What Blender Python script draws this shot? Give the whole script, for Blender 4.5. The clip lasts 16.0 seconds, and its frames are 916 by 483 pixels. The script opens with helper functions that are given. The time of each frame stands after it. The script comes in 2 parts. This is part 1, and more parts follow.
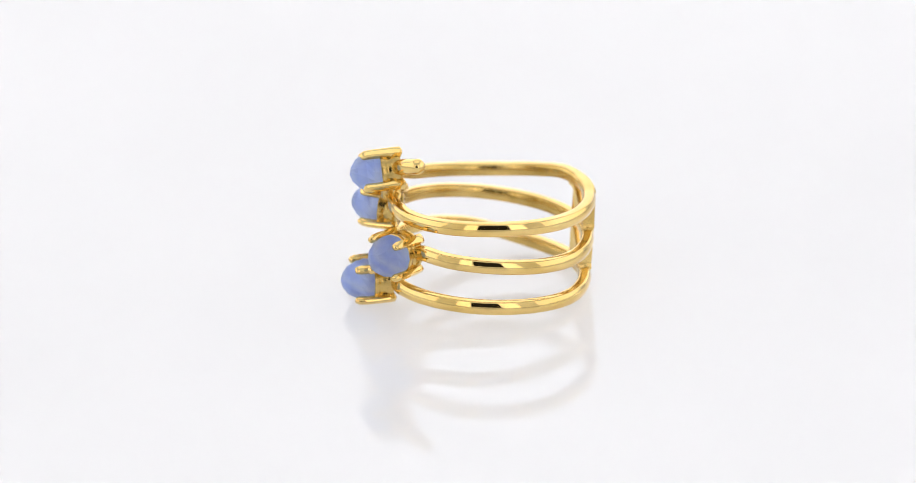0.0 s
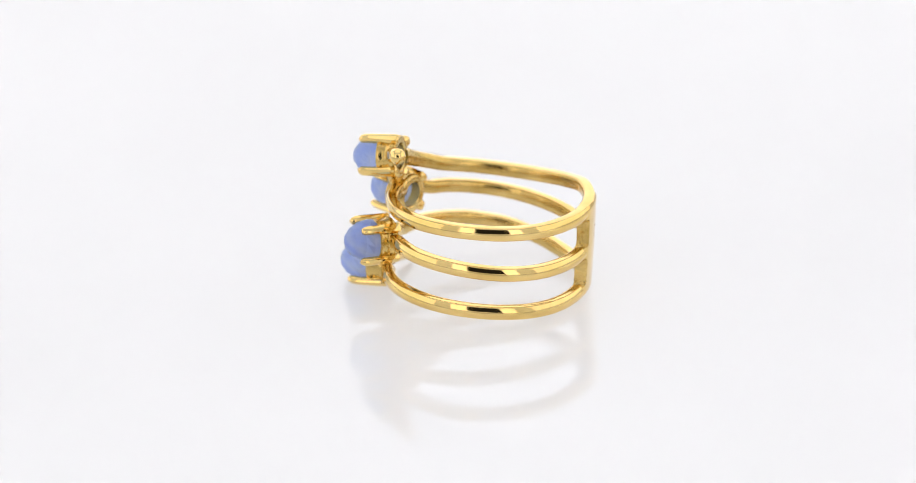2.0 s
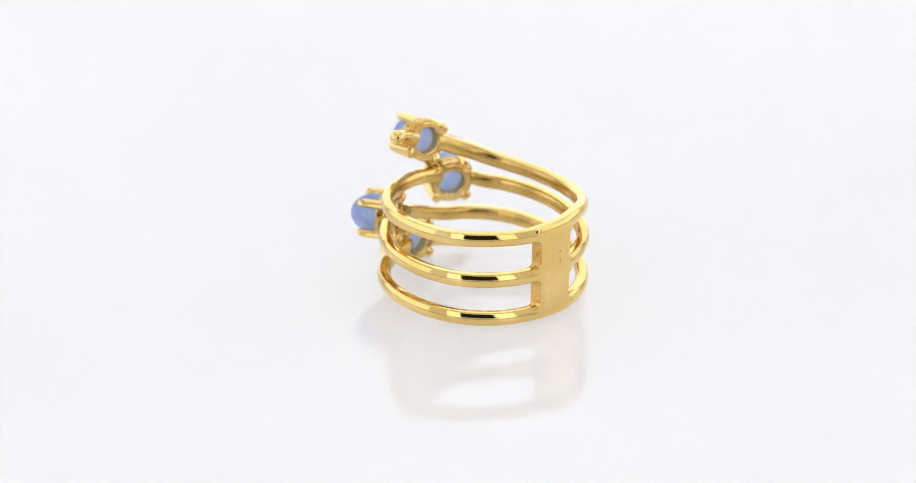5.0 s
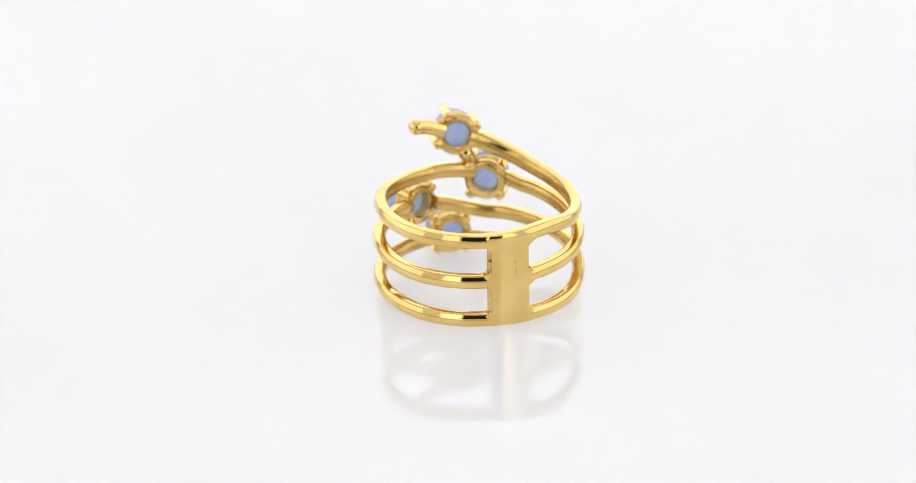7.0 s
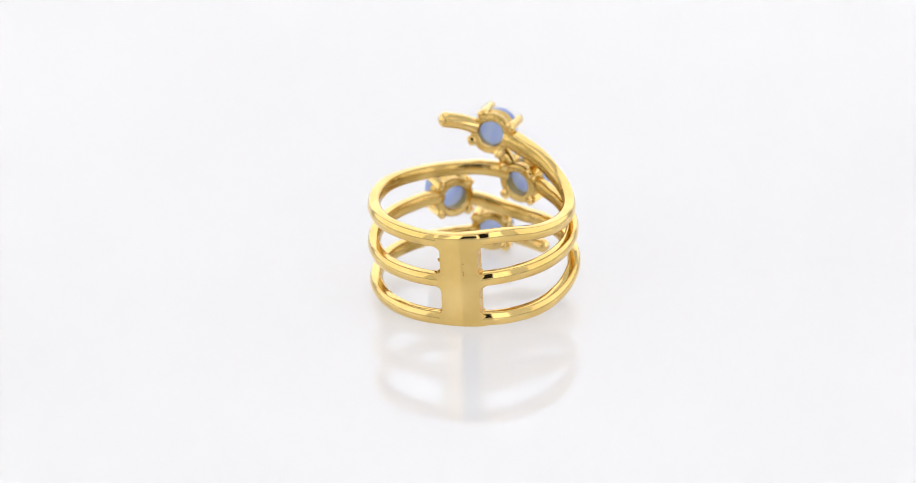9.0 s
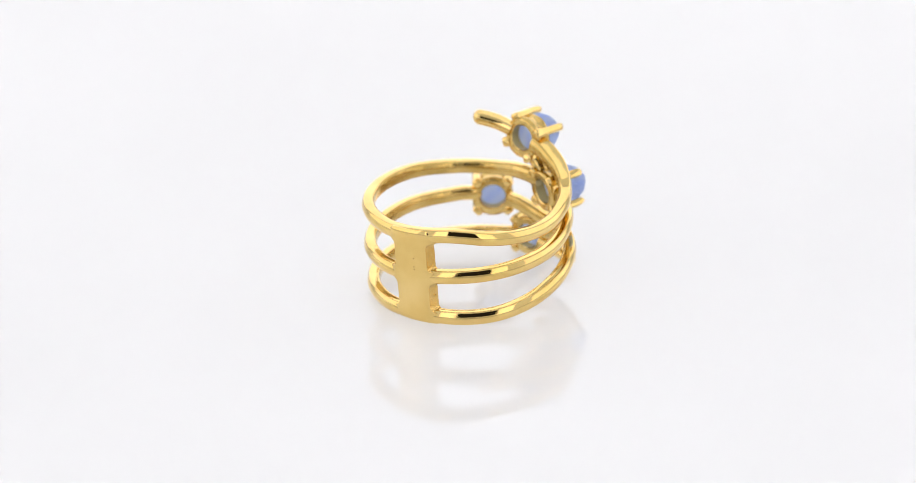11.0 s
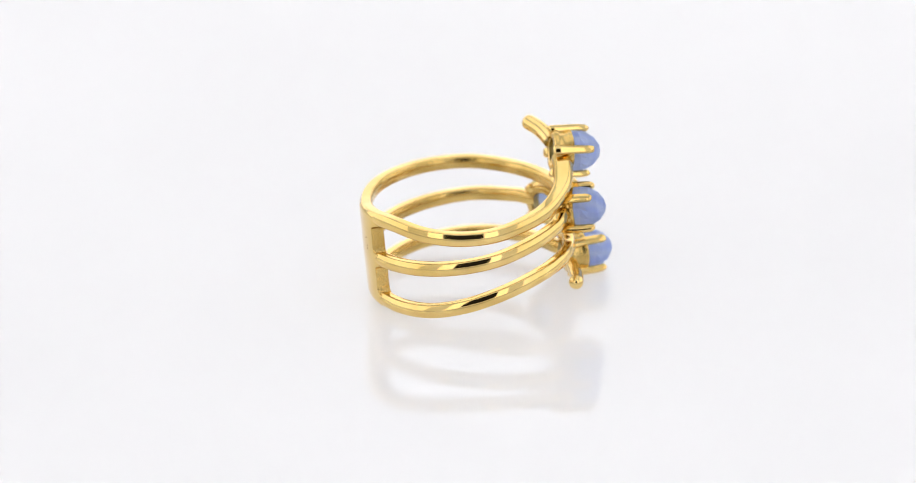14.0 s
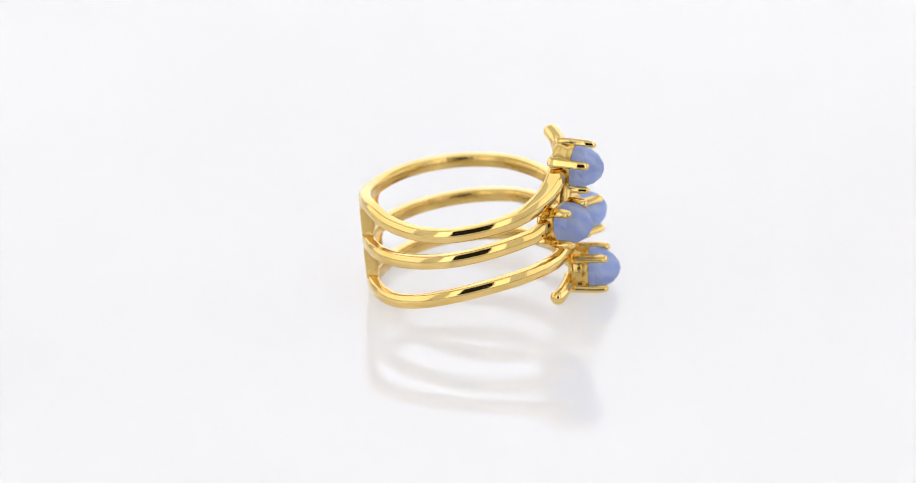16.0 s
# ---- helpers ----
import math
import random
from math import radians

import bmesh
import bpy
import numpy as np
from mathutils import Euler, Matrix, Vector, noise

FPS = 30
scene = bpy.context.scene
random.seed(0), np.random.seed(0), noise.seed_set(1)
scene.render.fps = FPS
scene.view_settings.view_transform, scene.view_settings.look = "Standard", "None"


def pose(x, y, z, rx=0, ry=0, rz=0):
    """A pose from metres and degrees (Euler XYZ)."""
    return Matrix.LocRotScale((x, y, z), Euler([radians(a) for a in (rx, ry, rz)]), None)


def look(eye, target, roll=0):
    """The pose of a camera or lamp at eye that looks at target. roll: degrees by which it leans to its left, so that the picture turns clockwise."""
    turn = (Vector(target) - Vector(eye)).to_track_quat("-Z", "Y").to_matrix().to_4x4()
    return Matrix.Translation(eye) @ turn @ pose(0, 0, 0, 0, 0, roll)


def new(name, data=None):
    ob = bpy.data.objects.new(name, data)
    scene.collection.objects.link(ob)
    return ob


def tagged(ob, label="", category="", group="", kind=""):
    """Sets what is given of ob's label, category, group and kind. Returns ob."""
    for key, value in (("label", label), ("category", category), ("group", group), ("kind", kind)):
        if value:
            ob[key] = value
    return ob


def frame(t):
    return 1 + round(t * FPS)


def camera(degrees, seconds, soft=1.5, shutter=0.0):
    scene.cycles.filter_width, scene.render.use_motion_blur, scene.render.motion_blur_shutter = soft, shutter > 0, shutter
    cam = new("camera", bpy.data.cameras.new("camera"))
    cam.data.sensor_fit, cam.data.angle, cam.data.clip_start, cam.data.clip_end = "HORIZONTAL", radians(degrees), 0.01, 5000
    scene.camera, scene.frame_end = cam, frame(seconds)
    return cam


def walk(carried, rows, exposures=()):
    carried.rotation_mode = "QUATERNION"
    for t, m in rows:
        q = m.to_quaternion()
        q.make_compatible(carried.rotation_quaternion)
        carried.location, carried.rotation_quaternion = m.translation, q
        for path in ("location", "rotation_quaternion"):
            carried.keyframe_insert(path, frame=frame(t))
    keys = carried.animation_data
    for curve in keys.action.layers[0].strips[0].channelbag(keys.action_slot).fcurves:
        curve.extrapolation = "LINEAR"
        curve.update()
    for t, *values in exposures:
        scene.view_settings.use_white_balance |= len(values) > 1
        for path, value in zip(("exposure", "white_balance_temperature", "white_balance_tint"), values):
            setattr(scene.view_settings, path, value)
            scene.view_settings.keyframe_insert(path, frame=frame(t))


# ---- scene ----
# A gold ring turns on glossy white acrylic inside a white light tent.
MM = 0.001
FLOOR = 32.50          # floor level below the ring's own zero, mm

# ---- camera ----
cam = camera(16.47, 16.0, soft=0.5)
EYE = Vector((0.0, -0.25, 0.10400))
PITCH, YAW, ROLL = 0.38048, -0.0069977, -1.4
WAY = Vector((math.sin(YAW) * math.cos(PITCH), math.cos(YAW) * math.cos(PITCH), -math.sin(PITCH)))
walk(cam, [(0.0, look(EYE, EYE + WAY, ROLL)), (16.0, look(EYE, EYE + WAY, ROLL))])
cam.data.dof.use_dof = True
cam.data.dof.focus_distance = 0.260
cam.data.dof.aperture_fstop = 30.0

# ---- world and light ----
world = bpy.data.worlds.new("dim_studio")
scene.world = world
world.use_nodes = True
world.node_tree.nodes["Background"].inputs[0].default_value = (0.02, 0.02, 0.022, 1)
world.node_tree.nodes["Background"].inputs[1].default_value = 1.0
scene.view_settings.exposure = 0.0


def softbox(name, eye, target, sx, sy, watts, colour=(1, 1, 1)):
    data = bpy.data.lights.new(name, "AREA")
    data.shape, data.size, data.size_y, data.energy, data.color = "RECTANGLE", sx, sy, watts, colour
    ob = new(name, data)
    ob.matrix_world = look(eye, target)
    return ob


softbox("softbox_left", (-0.435, 0.0, 0.22), (0, 0.0, 0.22), 0.62, 0.42, 0.62, (1.0, 0.99, 1.0))
softbox("softbox_right", (0.435, 0.0, 0.22), (0, 0.0, 0.22), 0.62, 0.42, 0.62, (1.0, 0.99, 1.0))
softbox("softbox_back", (0, 0.44, 0.235), (0, 0, 0.235), 0.86, 0.46, 1.05, (1.0, 1.0, 1.0))
softbox("softbox_top", (0, 0.06, 0.485), (0, 0.06, 0), 0.50, 0.40, 0.40, (0.99, 0.99, 1.0))
# lit flaps on both sides of the camera's opening
for side in (-1, 1):
    softbox("softbox_front", (side * 0.15, -0.29, 0.165), (side * 0.15, 0.0, 0.165), 0.10, 0.31, 0.095, (1.0, 1.0, 1.0))
# assumed light table: an unseen lamp added below to lift the floor's shadows
softbox("softbox_fill", (0, 0.075, -0.05), (0, 0.075, 0), 0.86, 0.72, 7.4, (0.995, 0.985, 0.955))


# ---- materials ----
def material(name):
    m = bpy.data.materials.new(name)
    m.use_nodes = True
    return m, m.node_tree.nodes, m.node_tree.links, m.node_tree.nodes["Principled BSDF"]


def noise_node(nodes, links, scale, detail=4.0, rough=0.5, coord="Object"):
    tc = nodes.new("ShaderNodeTexCoord")
    n = nodes.new("ShaderNodeTexNoise")
    n.inputs["Scale"].default_value = scale
    n.inputs["Detail"].default_value = detail
    n.inputs["Roughness"].default_value = rough
    links.new(tc.outputs[coord], n.inputs["Vector"])
    return n


def ramp(nodes, links, src, a, b, lo=0.3, hi=0.7):
    r = nodes.new("ShaderNodeValToRGB")
    r.color_ramp.elements[0].position, r.color_ramp.elements[0].color = lo, a
    r.color_ramp.elements[1].position, r.color_ramp.elements[1].color = hi, b
    links.new(src, r.inputs[0])
    return r


def bump(nodes, links, bsdf, pairs):
    last = None
    for src, dist in pairs:
        b = nodes.new("ShaderNodeBump")
        b.inputs["Strength"].default_value = 1.0
        b.inputs["Distance"].default_value = dist
        links.new(src, b.inputs["Height"])
        if last:
            links.new(last.outputs[0], b.inputs["Normal"])
        last = b
    links.new(last.outputs[0], bsdf.inputs["Normal"])


def gold(name, rough, wave, grain, dull=(0.76, 0.525, 0.165, 1), bright=(0.88, 0.645, 0.26, 1)):
    m, nodes, links, b = material(name)
    b.inputs["Metallic"].default_value = 1.0
    broad = noise_node(nodes, links, 260.0, 3.0)
    fine = noise_node(nodes, links, 2600.0, 5.0, 0.6)
    c = ramp(nodes, links, broad.outputs[0], dull, bright)
    links.new(c.outputs[0], b.inputs["Base Color"])
    r = ramp(nodes, links, fine.outputs[0], (rough * 0.7,) * 3 + (1,), (rough * 1.4,) * 3 + (1,))
    links.new(r.outputs[0], b.inputs["Roughness"])
    bump(nodes, links, b, [(broad.outputs[0], wave), (fine.outputs[0], grain)])
    return m


GOLD = gold("polished_gold", 0.07, 0.00005, 0.0000008)
# rougher cast gold; the dull tone also paints in crevice dirt and shade
CAST = gold("cast_gold", 0.17, 0.00012, 0.00003, (0.50, 0.33, 0.09, 1), (0.86, 0.63, 0.24, 1))
# satin finish; its darker gold also paints the shade inside the hoop
SHADED_SATIN = gold("shaded_satin_gold", 0.20, 0.00012, 0.00002, (0.50, 0.33, 0.085, 1), (0.85, 0.61, 0.22, 1))
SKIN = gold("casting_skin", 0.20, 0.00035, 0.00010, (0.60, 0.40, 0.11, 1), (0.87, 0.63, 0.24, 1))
DARK_GOLD = gold("dark_gold", 0.5, 0.00012, 0.00003, (0.16, 0.10, 0.04, 1), (0.28, 0.18, 0.07, 1))


def stone_material():
    """Milky blue stone: glossy, and light seeps through it."""
    m, nodes, links, b = material("blue_chalcedony")
    soft = noise_node(nodes, links, 420.0, 3.0)
    tc = nodes.new("ShaderNodeTexCoord")
    w = nodes.new("ShaderNodeTexWave")
    w.inputs["Scale"].default_value = 260.0
    w.inputs["Distortion"].default_value = 5.0
    w.inputs["Detail"].default_value = 2.0
    links.new(tc.outputs["Object"], w.inputs["Vector"])
    mix = nodes.new("ShaderNodeMath")
    mix.operation = "MULTIPLY_ADD"
    mix.inputs[1].default_value = 0.3
    links.new(w.outputs[1], mix.inputs[0])
    links.new(soft.outputs[0], mix.inputs[2])
    c = ramp(nodes, links, mix.outputs[0], (0.18, 0.30, 1.0, 1), (0.40, 0.51, 1.0, 1), 0.35, 0.95)
    links.new(c.outputs[0], b.inputs["Base Color"])
    b.inputs["Roughness"].default_value = 0.12
    b.inputs["IOR"].default_value = 1.5
    seep = nodes.new("ShaderNodeBsdfTranslucent")
    t = ramp(nodes, links, mix.outputs[0], (0.56, 0.68, 1.0, 1), (0.84, 0.90, 1.0, 1), 0.35, 0.95)
    links.new(t.outputs[0], seep.inputs[0])
    blend = nodes.new("ShaderNodeMixShader")
    blend.inputs[0].default_value = 0.76
    clear = nodes.new("ShaderNodeBsdfRefraction")
    clear.inputs["Color"].default_value = (0.84, 0.91, 1.0, 1)
    clear.inputs["Roughness"].default_value = 0.3
    clear.inputs["IOR"].default_value = 1.25
    inner = nodes.new("ShaderNodeMixShader")
    inner.inputs[0].default_value = 0.30
    links.new(seep.outputs[0], inner.inputs[1])
    links.new(clear.outputs[0], inner.inputs[2])
    links.new(b.outputs[0], blend.inputs[1])
    links.new(inner.outputs[0], blend.inputs[2])
    links.new(blend.outputs[0], nodes["Material Output"].inputs["Surface"])
    return m


STONE = stone_material()


def acrylic():
    m, nodes, links, b = material("white_acrylic")
    n = noise_node(nodes, links, 9.0, 3.0)
    c = ramp(nodes, links, n.outputs[0], (0.75, 0.748, 0.762, 1), (0.78, 0.778, 0.792, 1))
    links.new(c.outputs[0], b.inputs["Base Color"])
    f = noise_node(nodes, links, 160.0, 4.0)
    r = ramp(nodes, links, f.outputs[0], (0.003,) * 3 + (1,), (0.010,) * 3 + (1,))
    links.new(r.outputs[0], b.inputs["Roughness"])
    # milky sheet: the added fill lamp below shines through it
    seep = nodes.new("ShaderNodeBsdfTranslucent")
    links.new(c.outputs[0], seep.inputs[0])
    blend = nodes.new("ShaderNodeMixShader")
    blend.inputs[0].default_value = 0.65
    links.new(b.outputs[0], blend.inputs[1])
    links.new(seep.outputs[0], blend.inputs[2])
    gloss = nodes.new("ShaderNodeBsdfGlossy")
    links.new(r.outputs[0], gloss.inputs["Roughness"])
    sheen = nodes.new("ShaderNodeFresnel")
    sheen.inputs[0].default_value = 1.58
    face = nodes.new("ShaderNodeMixShader")
    links.new(sheen.outputs[0], face.inputs[0])
    links.new(blend.outputs[0], face.inputs[1])
    links.new(gloss.outputs[0], face.inputs[2])
    links.new(face.outputs[0], nodes["Material Output"].inputs["Surface"])
    b.inputs["Specular IOR Level"].default_value = 0.0
    return m


def fabric():
    m, nodes, links, b = material("white_tent_fabric")
    n = noise_node(nodes, links, 14.0, 4.0)
    c = ramp(nodes, links, n.outputs[0], (0.70, 0.70, 0.71, 1), (0.76, 0.76, 0.765, 1))
    links.new(c.outputs[0], b.inputs["Base Color"])
    b.inputs["Roughness"].default_value = 0.9
    f = noise_node(nodes, links, 900.0, 2.0)
    bump(nodes, links, b, [(f.outputs[0], 0.0004)])
    return m


ACRYLIC, FABRIC = acrylic(), fabric()


# ---- mesh helpers ----
def mesh_of(name, bm, mat, smooth=True):
    bmesh.ops.recalc_face_normals(bm, faces=bm.faces)
    for e in bm.edges:
        if len(e.link_faces) == 2 and e.calc_face_angle() > 0.7:
            e.smooth = False
    me = bpy.data.meshes.new(name)
    bm.to_mesh(me)
    bm.free()
    me.materials.append(mat)
    for p in me.polygons:
        p.use_smooth = smooth
    return me


def part(name, bm, mat, parent, label="", smooth=True, m=None):
    ob = new(name, mesh_of(name, bm, mat, smooth))
    ob.parent = parent
    if m is not None:
        ob.matrix_basis = m
    if label:
        ob["label"] = label
    return ob


def box(bm, x0, x1, y0, y1, z0, z1):
    m = Matrix.LocRotScale(((x0 + x1) / 2, (y0 + y1) / 2, (z0 + z1) / 2), None, (x1 - x0, y1 - y0, z1 - z0))
    bmesh.ops.create_cube(bm, size=1.0, matrix=m)


def setting_piece(name, boxes, mat):
    bm = bmesh.new()
    for b in boxes:
        box(bm, *b)
    return tagged(new(name, mesh_of(name, bm, mat, False)), kind="structure")


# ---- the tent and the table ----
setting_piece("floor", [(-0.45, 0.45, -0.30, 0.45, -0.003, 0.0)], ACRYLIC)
# trough assumed under the acrylic for the added lamp, never in view
setting_piece("fill_trough", [(-0.456, 0.456, -0.306, 0.456, -0.066, -0.060), (-0.456, -0.45, -0.306, 0.456, -0.060, -0.006), (0.45, 0.456, -0.306, 0.456, -0.060, -0.006),
                         (-0.45, 0.45, -0.306, -0.30, -0.060, -0.006), (-0.45, 0.45, 0.45, 0.456, -0.060, -0.006)], FABRIC)
setting_piece("wall_back", [(-0.45, 0.45, 0.45, 0.456, -0.006, 0.5)], FABRIC)
setting_piece("wall_left", [(-0.456, -0.45, -0.30, 0.45, -0.006, 0.5)], FABRIC)
setting_piece("wall_right", [(0.45, 0.456, -0.30, 0.45, -0.006, 0.5)], FABRIC)
# the front has an opening for the camera
setting_piece("wall_front", [(-0.45, -0.10, -0.306, -0.30, -0.006, 0.5), (0.10, 0.45, -0.306, -0.30, -0.006, 0.5),
                             (-0.10, 0.10, -0.306, -0.30, 0.22, 0.5), (-0.10, 0.10, -0.306, -0.30, -0.006, 0.03)], FABRIC)
setting_piece("ceiling", [(-0.456, 0.456, -0.306, 0.456, 0.5, 0.506)], FABRIC)


# ---- the ring ----
CX, CY, LEAN = 1.0062, -0.1027, 0.084          # the hoop's centre off the turning axis and its lean, mm
RADII = (8.72, 8.82, 8.78, 8.789, 8.782, 8.806, 8.747, 8.856, 9.051, 9.014, 8.917, 8.804, 8.714, 8.725, 8.689, 8.752, 8.773, 8.69)


def hoop_radius(az):
    """Outer radius in mm, from values every 20 degrees."""
    u = (az / 20.0) % 18
    i = int(u)
    t = u - i
    a, b, c, d = (RADII[(i + k) % 18] for k in (-1, 0, 1, 2))
    return 0.5 * (2 * b + (c - a) * t + (2 * a - 5 * b + 4 * c - d) * t * t + (3 * b - a - 3 * c + d) * t ** 3)


def spot(az, r, z):
    """A place on the ring in metres, from degrees and mm."""
    a = radians(az)
    return Vector((CX + LEAN * (z + 28) + r * math.cos(a), CY + r * math.sin(a), z + FLOOR)) * MM


def smooth_knots(knots, wide, step=3.0):
    """Catmull-Rom through (az, r or None, z, scale)."""
    k = [(a, hoop_radius(a) - 0.53 + wide(a) if r is None else r, z, s) for a, r, z, s in knots]
    out = []
    for i in range(len(k) - 1):
        p0, p1, p2, p3 = k[max(i - 1, 0)], k[i], k[i + 1], k[min(i + 2, len(k) - 1)]
        n = max(2, int(abs(p2[0] - p1[0]) / step))
        for j in range(n):
            t = j / n
            out.append(tuple(0.5 * (2 * b + (c - a) * t + (2 * a - 5 * b + 4 * c - d) * t * t + (3 * b - a - 3 * c + d) * t ** 3)
                             for a, b, c, d in zip(p0, p1, p2, p3)))
    out.append(k[-1])
    return out


def section(h=1.16, w=0.94):
    """Band section as (out, up) in mm: convex outside, rounder inside."""
    pts = []
    for sx, sy, a0, rc, n in ((1, 1, 22, 0.17, 3), (-1, 1, 90, 0.30, 4), (-1, -1, 210, 0.30, 4), (1, -1, 270, 0.17, 3)):
        for i in range(n + 1):
            a = radians(a0 + (68 if sx > 0 else 60) * i / n)
            pts.append((sx * (w / 2 - rc) + rc * math.cos(a), sy * (h / 2 - rc) + rc * math.sin(a)))
        if sx < 0 and sy > 0:
            pts += [(-w / 2 - 0.03, 0.16), (-w / 2 - 0.05, 0.0), (-w / 2 - 0.03, -0.16)]
    pts += [(w / 2 + 0.06, -0.30), (w / 2 + 0.115, -0.15), (w / 2 + 0.13, 0.0), (w / 2 + 0.115, 0.15), (w / 2 + 0.06, 0.30)]
    return pts


def sweep(knots, sec, round_start=False, round_end=False, wide=lambda a: 0.0, fat=lambda a: 1.0, inside=False):
    line = smooth_knots(knots, wide)
    pts = [spot(a, r, z) for a, r, z, s in line]
    scale = [s for a, r, z, s in line]
    thick = [fat(a) for a, r, z, s in line]
    if round_start or round_end:
        def ends(ps, ss):
            d = (ps[0] - ps[1]).normalized()
            add = [(ps[0] + d * 0.6 * MM * math.sin(x), ss[0] * math.cos(x)) for x in (0.17, 0.35, 0.52, 0.7, 0.87, 1.05, 1.22, 1.38, 1.5)]
            return [p for p, s in reversed(add)] + ps, [s for p, s in reversed(add)] + ss
        if round_start:
            pts, scale = ends(pts, scale)
        if round_end:
            pts, scale = ends(pts[::-1], scale[::-1])
            pts, scale = pts[::-1], scale[::-1]
    thick += [1.0] * (len(pts) - len(thick))
    bm = bmesh.new()
    rings = []
    for i, p in enumerate(pts):
        t = (pts[min(i + 1, len(pts) - 1)] - pts[max(i - 1, 0)]).normalized()
        o = p - Vector((CX + LEAN * (p.z / MM - FLOOR + 28), CY, 0)) * MM
        o.z = 0
        o = (o - t * o.dot(t)).normalized()
        u = o.cross(t).normalized()
        if u.z < 0:
            u = -u
        rings.append([bm.verts.new(p + (o * x * thick[i] + u * y) * scale[i] * MM) for x, y in sec])
    n = len(sec)
    for a, b in zip(rings, rings[1:]):
        for j in range(n):
            f = bm.faces.new((a[j], a[(j + 1) % n], b[(j + 1) % n], b[j]))
            if inside and sec[j][0] < -0.3 and sec[(j + 1) % n][0] < -0.3:
                f.material_index = 1
    bm.faces.new(rings[0])
    bm.faces.new(rings[-1])
    return bm


ring = new("ring")
tagged(ring, "polished yellow gold ring with four pale blue stones on white acrylic", "ring")

def knots(text):
    """Rows of az:z, or az:z:r:scale, in degrees and mm."""
    out = []
    for word in text.split():
        v = [float(x) if x else None for x in word.split(":")]
        out.append((v[0], v[2] if len(v) > 2 else None, v[1], v[3] if len(v) > 3 else 1.0))
    return out


TOP = knots("180:-21.6::1.25 175:-21.8::1.25 170:-22.2::1.22 160:-22.85::1.15 150:-23.45::1.1 140:-23.95::1.05 120:-24.5 100:-24.9 80:-24.98 60:-24.76 40:-24.38 20:-24.50 0:-24.72 -20:-24.67 "
            "-40:-24.56 -60:-24.41 -80:-24.26 -100:-24.21 -120:-24.30 -140:-24.40 -155:-24.44 -162:-24.42::1.06 -170:-24.50::1.08 -177:-24.62::1.12 -183:-24.75:8.5:1.12")
MIDDLE = knots("161:-25.35 156:-25.50 150:-25.80 140:-25.98 120:-26.45 100:-26.99 80:-27.44 60:-27.78 40:-28.00 20:-28.15 0:-28.32 -20:-28.33 "
               "-40:-28.19 -60:-27.93 -80:-27.60 -100:-27.31 -120:-27.14 -132:-26.98 -137.5:-27.03 -140.5:-27.05:8.6:0.95")
BOTTOM = knots("201.5:-27.4 196:-27.60 190:-27.90 180:-28.40 170:-28.70 160:-28.76 140:-29.02 120:-29.44 100:-30.09 80:-30.91 60:-31.53 40:-31.76 20:-31.72 "
               "0:-31.82 -20:-31.84 -40:-31.66 -60:-31.39 -80:-31.15 -100:-30.95 -120:-30.84 -140:-30.79 -152:-30.76 -158:-30.7 -161.5:-30.7:8.7:0.95")
WIRE = [(0.53 * math.cos(radians(24 * k)), 0.53 * math.sin(radians(24 * k))) for k in range(15)]
STUB_TOP = knots("195.5:-20.7:8.55:1.25 205:-20.15:8.45:1.28 214.5:-19.78:8.25:1.28")
STUB_LOW = knots("183:-31.0:8.7:0.95 173:-31.3:8.9:1.0 164.5:-31.55:9.1:1.1 160.5:-31.6:9.15:1.2")


def swell(a):
    """How far the top band has thickened on its way into the highest setting, 0 to 1."""
    return min(1.0, max(0.0, (a - 146) / 18))


BANDS = ((TOP, lambda a: -0.06 + 0.2 * max(0.0, 1 - abs(a - 148) / 40) + 0.16 * swell(a), lambda a: 1 + 0.22 * swell(a)),
         (MIDDLE, lambda a: 0.05 + 0.10 * math.sin(radians(a)) ** 2, lambda a: 1.0),
         (BOTTOM, lambda a: 0.08 + 0.12 * math.sin(radians(a)) ** 2, lambda a: 1.0))
for line, wide, fat in BANDS:
    band = part("band", sweep(line, section(), wide=wide, fat=fat, inside=True), GOLD, ring)
    band.data.materials.append(SHADED_SATIN)
part("end_stub", sweep(STUB_TOP, WIRE, False, True), GOLD, ring, "rounded gold wire end")
part("end_stub", sweep(STUB_LOW, WIRE, False, True), GOLD, ring, "rounded gold wire end")
part("bridge", sweep(knots("176:-24.6:8.85:1.1 179:-23.9:8.95:1.25 182.5:-23.1:8.95:1.25 185.5:-22.5:8.9:1.1"), WIRE), CAST, ring, "soldered gold joint between two settings")


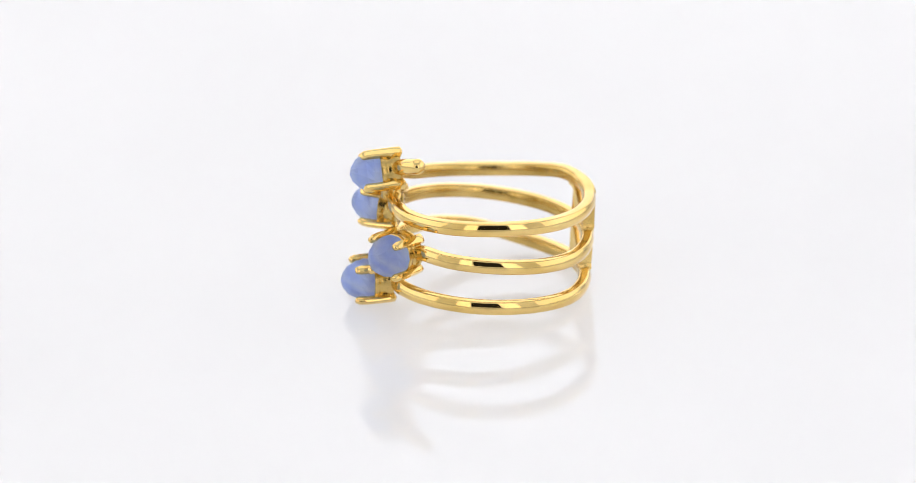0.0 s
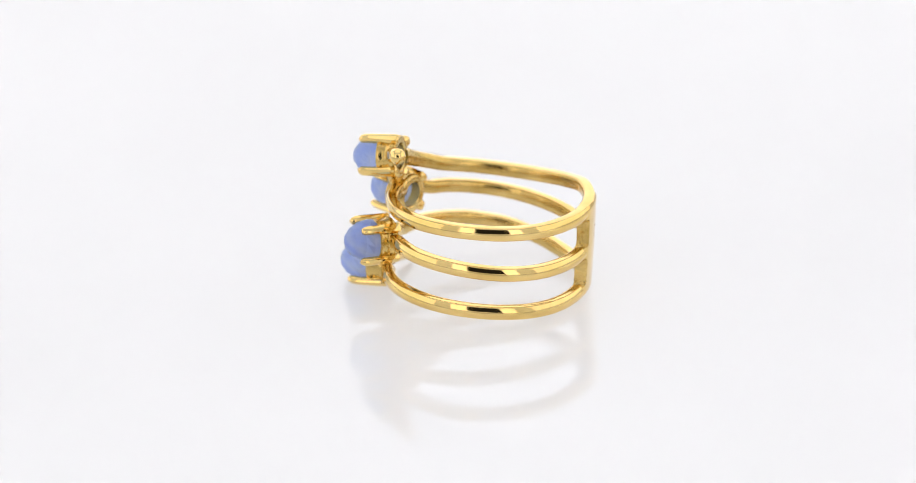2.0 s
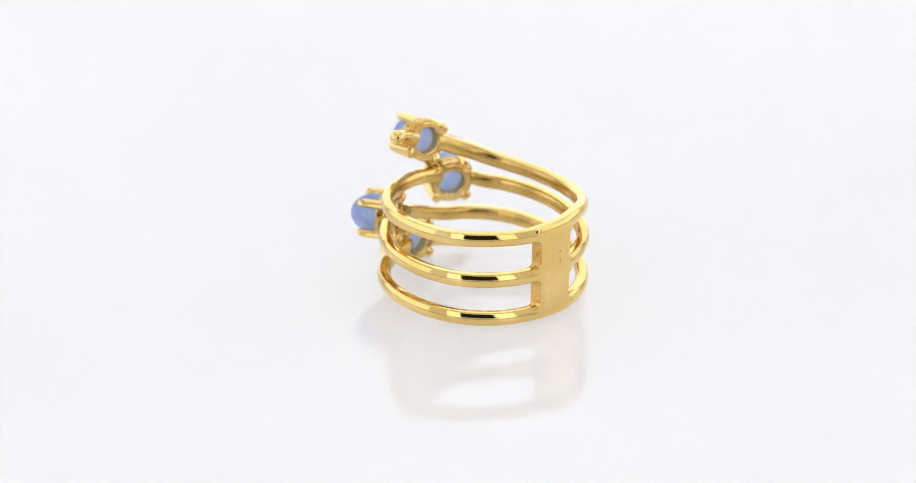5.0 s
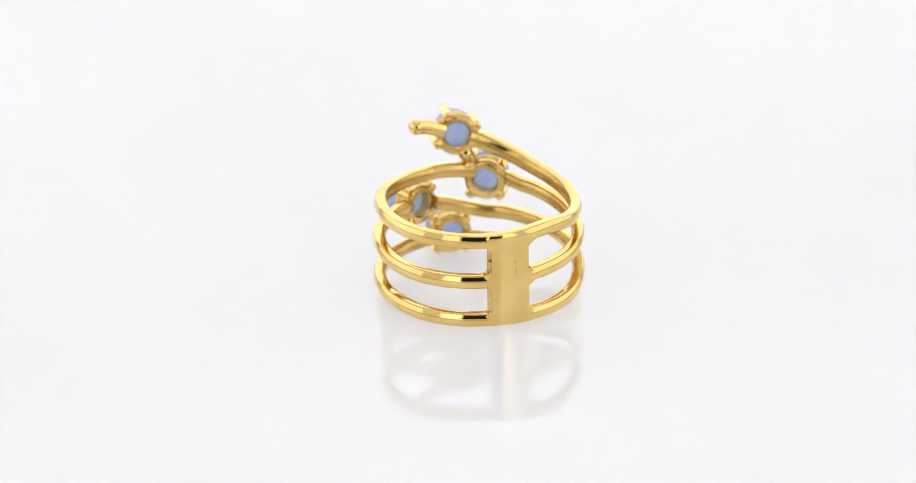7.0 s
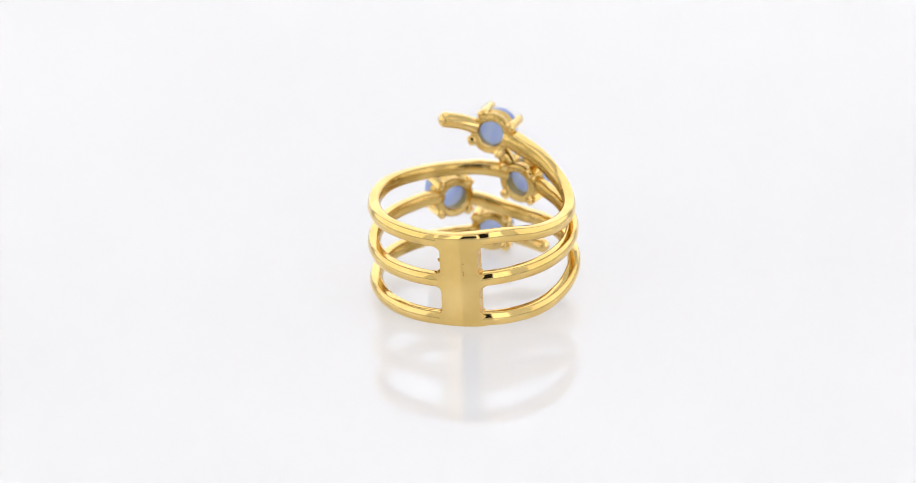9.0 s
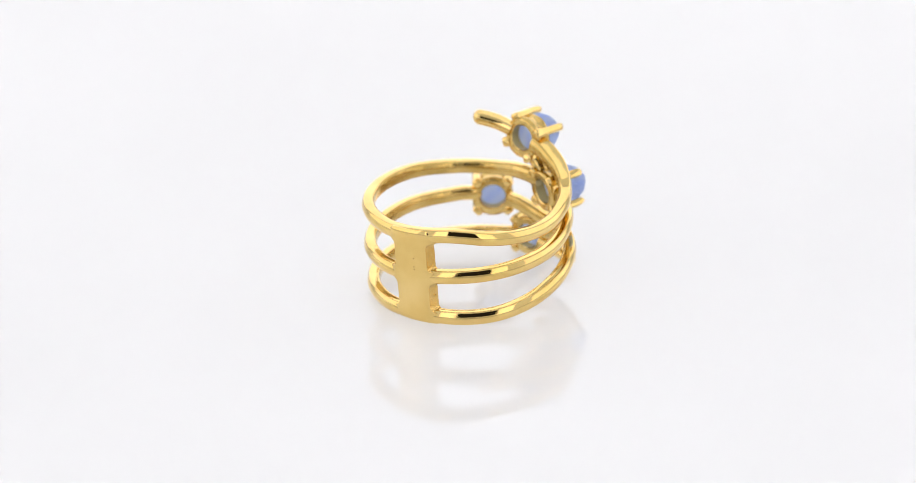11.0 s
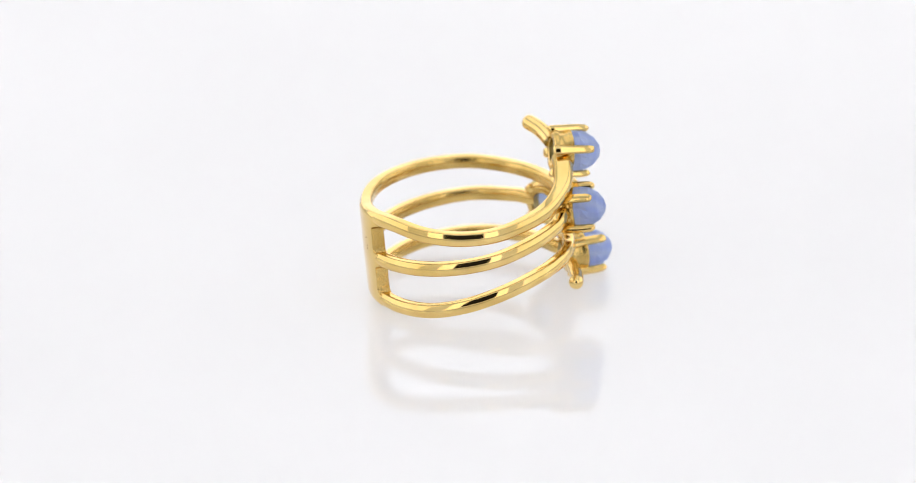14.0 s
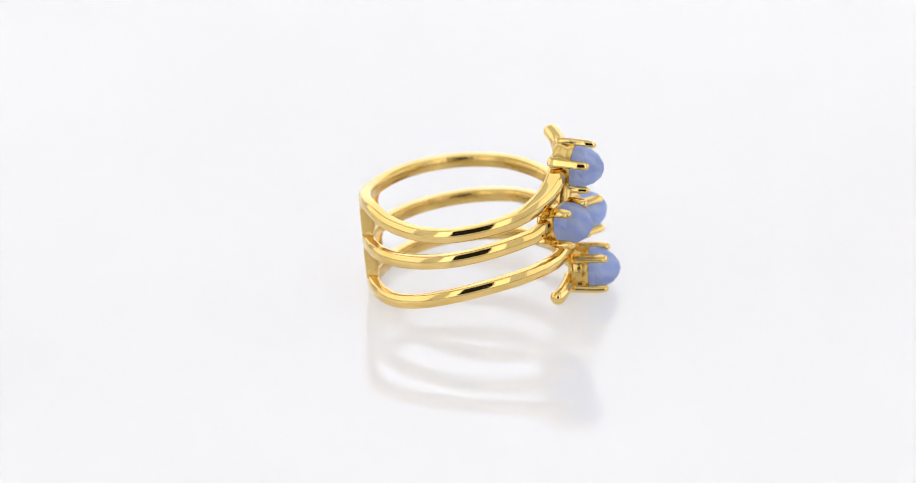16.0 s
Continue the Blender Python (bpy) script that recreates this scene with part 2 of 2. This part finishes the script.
def plate():
    """The wide back of the shank: filleted into the bands, its window sides left rough from casting."""
    bm = bmesh.new()
    rng = random.Random(5)
    rows = []
    nz, na = 56, 30
    for j in range(nz + 1):
        u = j / nz
        z0 = -32.36 + 8.35 * u
        near = min(abs(z0 + 31.85), abs(z0 + 28.22), abs(z0 + 24.6))
        flare = 2.4 * max(0.0, 1 - max(near - 0.52, 0.0) / 0.4) ** 2
        on_band = near < 0.52 or z0 > -24.6 or z0 < -31.85
        if on_band:
            flare = 5.0
        rough = 0.0 if on_band else 0.12
        out_lo, out_hi = 2.9 - flare + rng.uniform(-rough, rough), 23.2 + flare + rng.uniform(-rough, rough)
        in_lo, in_hi = 0.6 - flare + rng.uniform(-rough, rough) * 2, 25.8 + flare + rng.uniform(-rough, rough) * 2
        wide = 0.08 - 0.03 * min(u * 2, 1) - 0.11 * max(u * 2 - 1, 0)
        edge = min(j, nz - j)
        ease = (0.16, 0.05, 0.01)[edge] if edge < 3 else 0.0
        row = []
        for i in range(na + 1):
            pair = []
            for lo, hi, dr in ((in_lo, in_hi, -0.9), (out_lo, out_hi, 0.095 - ease)):
                az = lo + (hi - lo) * i / na
                rim = min(i, na - i) / 5
                sink = 0.22 * (1 - rim) ** 2 if on_band and rim < 1 and dr > -0.5 else 0.0
                z = z0 - 0.14 * max(0.0, 1 - az / 20) * u
                if u > 0.92 and rim < 1:
                    z -= 0.22 * (1 - rim) ** 2
                pair.append(bm.verts.new(spot(az, hoop_radius(az) + wide + dr - sink, z)))
            row.append(pair)
        rows.append(row)
    for a, b in zip(rows, rows[1:]):
        for i in range(na):
            for s in (0, 1):
                bm.faces.new((a[i][s], a[i + 1][s], b[i + 1][s], b[i][s]))
        for i in (0, na):
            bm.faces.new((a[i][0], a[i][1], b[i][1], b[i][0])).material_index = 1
    for a in (rows[0], rows[-1]):
        for i in range(na):
            bm.faces.new((a[i][0], a[i][1], a[i + 1][1], a[i + 1][0]))
    # casting grains in the window corners
    for az, z in ((0.9, -27.66), (-1.2, -27.68), (0.9, -28.88), (25.6, -27.62), (28.0, -27.62), (0.9, -31.22), (25.7, -31.2), (1.3, -26.5), (25.2, -29.9)):
        for k in range(2):
            bmesh.ops.create_icosphere(bm, subdivisions=1, radius=rng.uniform(0.06, 0.11) * MM,
                                       matrix=Matrix.Translation(spot(az + rng.uniform(-.6, .6), 8.5 - 0.2 + rng.uniform(-.3, .2), z + rng.uniform(-.12, .12))))
    return bm


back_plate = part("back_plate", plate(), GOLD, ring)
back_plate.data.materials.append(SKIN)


def prong_bar(angle, path):
    """A squarish bar that runs up beside the stone, from rows of (distance, height, half width) in mm."""
    c, si = math.cos(radians(angle)), math.sin(radians(angle))
    across = Vector((-si, c, 0))
    bm = bmesh.new()
    rings = []
    for i, (r, h, w) in enumerate(path):
        a, b = path[max(i - 1, 0)], path[min(i + 1, len(path) - 1)]
        lean = math.atan2(b[0] - a[0], b[1] - a[1])
        outward = Vector((c * math.cos(lean), si * math.cos(lean), -math.sin(lean)))
        ring_verts = []
        for k in range(16):
            x, y = math.cos(0.392699 * k), math.sin(0.392699 * k)
            swell = (x ** 4 + y ** 4) ** -0.25
            ring_verts.append(bm.verts.new((Vector((r * c, r * si, h)) + (outward * x * 0.92 + across * y * 1.05) * swell * w) * MM))
        rings.append(ring_verts)
    for r0, r1 in zip(rings, rings[1:]):
        for k in range(16):
            bm.faces.new((r0[k], r0[(k + 1) % 16], r1[(k + 1) % 16], r1[k]))
    bm.faces.new(rings[0])
    bm.faces.new(rings[-1])
    return bm


def lathe(profile, n=32):
    """Closed profile of (radius, height) in mm about z."""
    bm = bmesh.new()
    rings = [[bm.verts.new((r * math.cos(6.28319 * k / n) * MM, r * math.sin(6.28319 * k / n) * MM, h * MM)) for k in range(n)] for r, h in profile]
    for r0, r1 in zip(rings, rings[1:] + rings[:1]):
        for k in range(n):
            bm.faces.new((r0[k], r0[(k + 1) % n], r1[(k + 1) % n], r1[k]))
    return bm


def cut_stone(seed):
    """A high dome cut in shallow facets, in mm from the girdle."""
    rng = random.Random(seed)
    bm = bmesh.new()
    rows = [(1.25, -0.75, 0), (1.74, -0.05, 0), (1.78, 0.45, 0), (1.62, 1.15, .5), (1.22, 1.88, 0), (0.62, 2.36, .5)]
    n = 14
    rings = [[bm.verts.new((r * math.cos(6.28319 * (k + o) / n) * MM * rng.uniform(.985, 1.015), r * math.sin(6.28319 * (k + o) / n) * MM, h * MM)) for k in range(n)] for r, h, o in rows]
    top = bm.verts.new((0, 0, 2.54 * MM))
    for r0, r1 in zip(rings, rings[1:]):
        for k in range(n):
            bm.faces.new((r0[k], r0[(k + 1) % n], r1[(k + 1) % n], r1[k]))
    bm.faces.new(rings[0])
    for k in range(n):
        bm.faces.new((rings[-1][k], rings[-1][(k + 1) % n], top))
    return bm


def setting(az, z, base, tilt, twist, turns, seed):
    """A collet with prongs and its stone; heights run outwards from the base radius."""
    o = spot(az, base, z)
    face = radians(az + twist)
    out = Vector((math.cos(face) * math.cos(radians(tilt)), math.sin(face) * math.cos(radians(tilt)), math.sin(radians(tilt))))
    side = Vector((0, 0, 1)).cross(out).normalized()
    up = out.cross(side)
    m = Matrix((side, up, out)).transposed().to_4x4()
    m.translation = o
    collet = part("setting", lathe([(1.10, 0.07), (1.18, -0.03), (1.58, -0.05), (1.74, 0.02), (1.82, 0.14), (1.82, 0.45), (1.72, 0.60), (1.64, 1.05), (1.70, 1.20), (1.77, 1.40), (1.77, 1.62), (1.64, 1.68), (1.2, 1.35), (1.12, 0.5)]),
                  CAST, ring, "gold claw setting", m=m)
    for a in turns:
        path = [(1.78, -0.20, .22), (1.80, -0.15, .34), (1.82, -0.04, .42), (1.86, 0.4, .41), (1.93, 1.3, .36), (1.97, 2.3, .34), (1.94, 2.85, .33), (1.88, 3.1, .28), (1.84, 3.2, .22), (1.81, 3.26, .12)]
        part("prong", prong_bar(a, path), GOLD, collet)
    part("stone", cut_stone(seed), STONE, collet, "pale blue domed milky gemstone", smooth=False, m=pose(0, 0, 1.72 * MM, 0, 0, seed * 17))


def quarter(a):
    return (a, a + 90, a + 180, a + 270)


setting(-172.6, -21.18, 8.14, -4, -3, quarter(67), 1)
setting(170.8, -25.54, 7.86, 6, -5, quarter(47), 2)
setting(-149.0, -27.33, 8.36, 4, 15, quarter(45), 3)
setting(-168.8, -30.78, 8.58, 2, 0, quarter(46), 4)


def hallmark():
    bm = bmesh.new()
    # thin dark discs in place of sunken pits
    for dz in (-0.14, -0.88, -1.12):
        a = radians(15.5)
        m = Matrix.Translation(spot(15.5, hoop_radius(15.5) + 0.135, -26.45 + dz)) @ Matrix.Rotation(a, 4, "Z") @ Matrix.Rotation(radians(90), 4, "Y")
        bmesh.ops.create_cone(bm, cap_ends=True, segments=8, radius1=0.05 * MM, radius2=0.045 * MM, depth=0.03 * MM, matrix=m)
    return bm


part("hallmark", hallmark(), DARK_GOLD, ring, "tiny punched dots")


def engraving():
    """Worn marks inside the top band, too small to read."""
    bm = bmesh.new()
    rng = random.Random(9)
    for k in range(6):
        az = 50 + 2.3 * k
        z = -24.54 + rng.uniform(-0.03, 0.03)
        m = Matrix.Translation(spot(az, hoop_radius(az) - 1.09, z)) @ Matrix.Rotation(radians(az), 4, "Z")
        bmesh.ops.create_cube(bm, size=1.0, matrix=m @ Matrix.Diagonal((0.03 * MM, rng.uniform(0.10, 0.2) * MM, rng.uniform(0.3, 0.42) * MM, 1)))
    return bm


part("engraving", engraving(), DARK_GOLD, ring, "worn engraved marks")


def motions():
    rows = []
    for i in range(65):
        t = i * 0.25
        rows.append((t, pose(0, 0, 0, 0, 0, 2.2173 - 12.5708 * t)))
    walk(ring, rows)


motions()
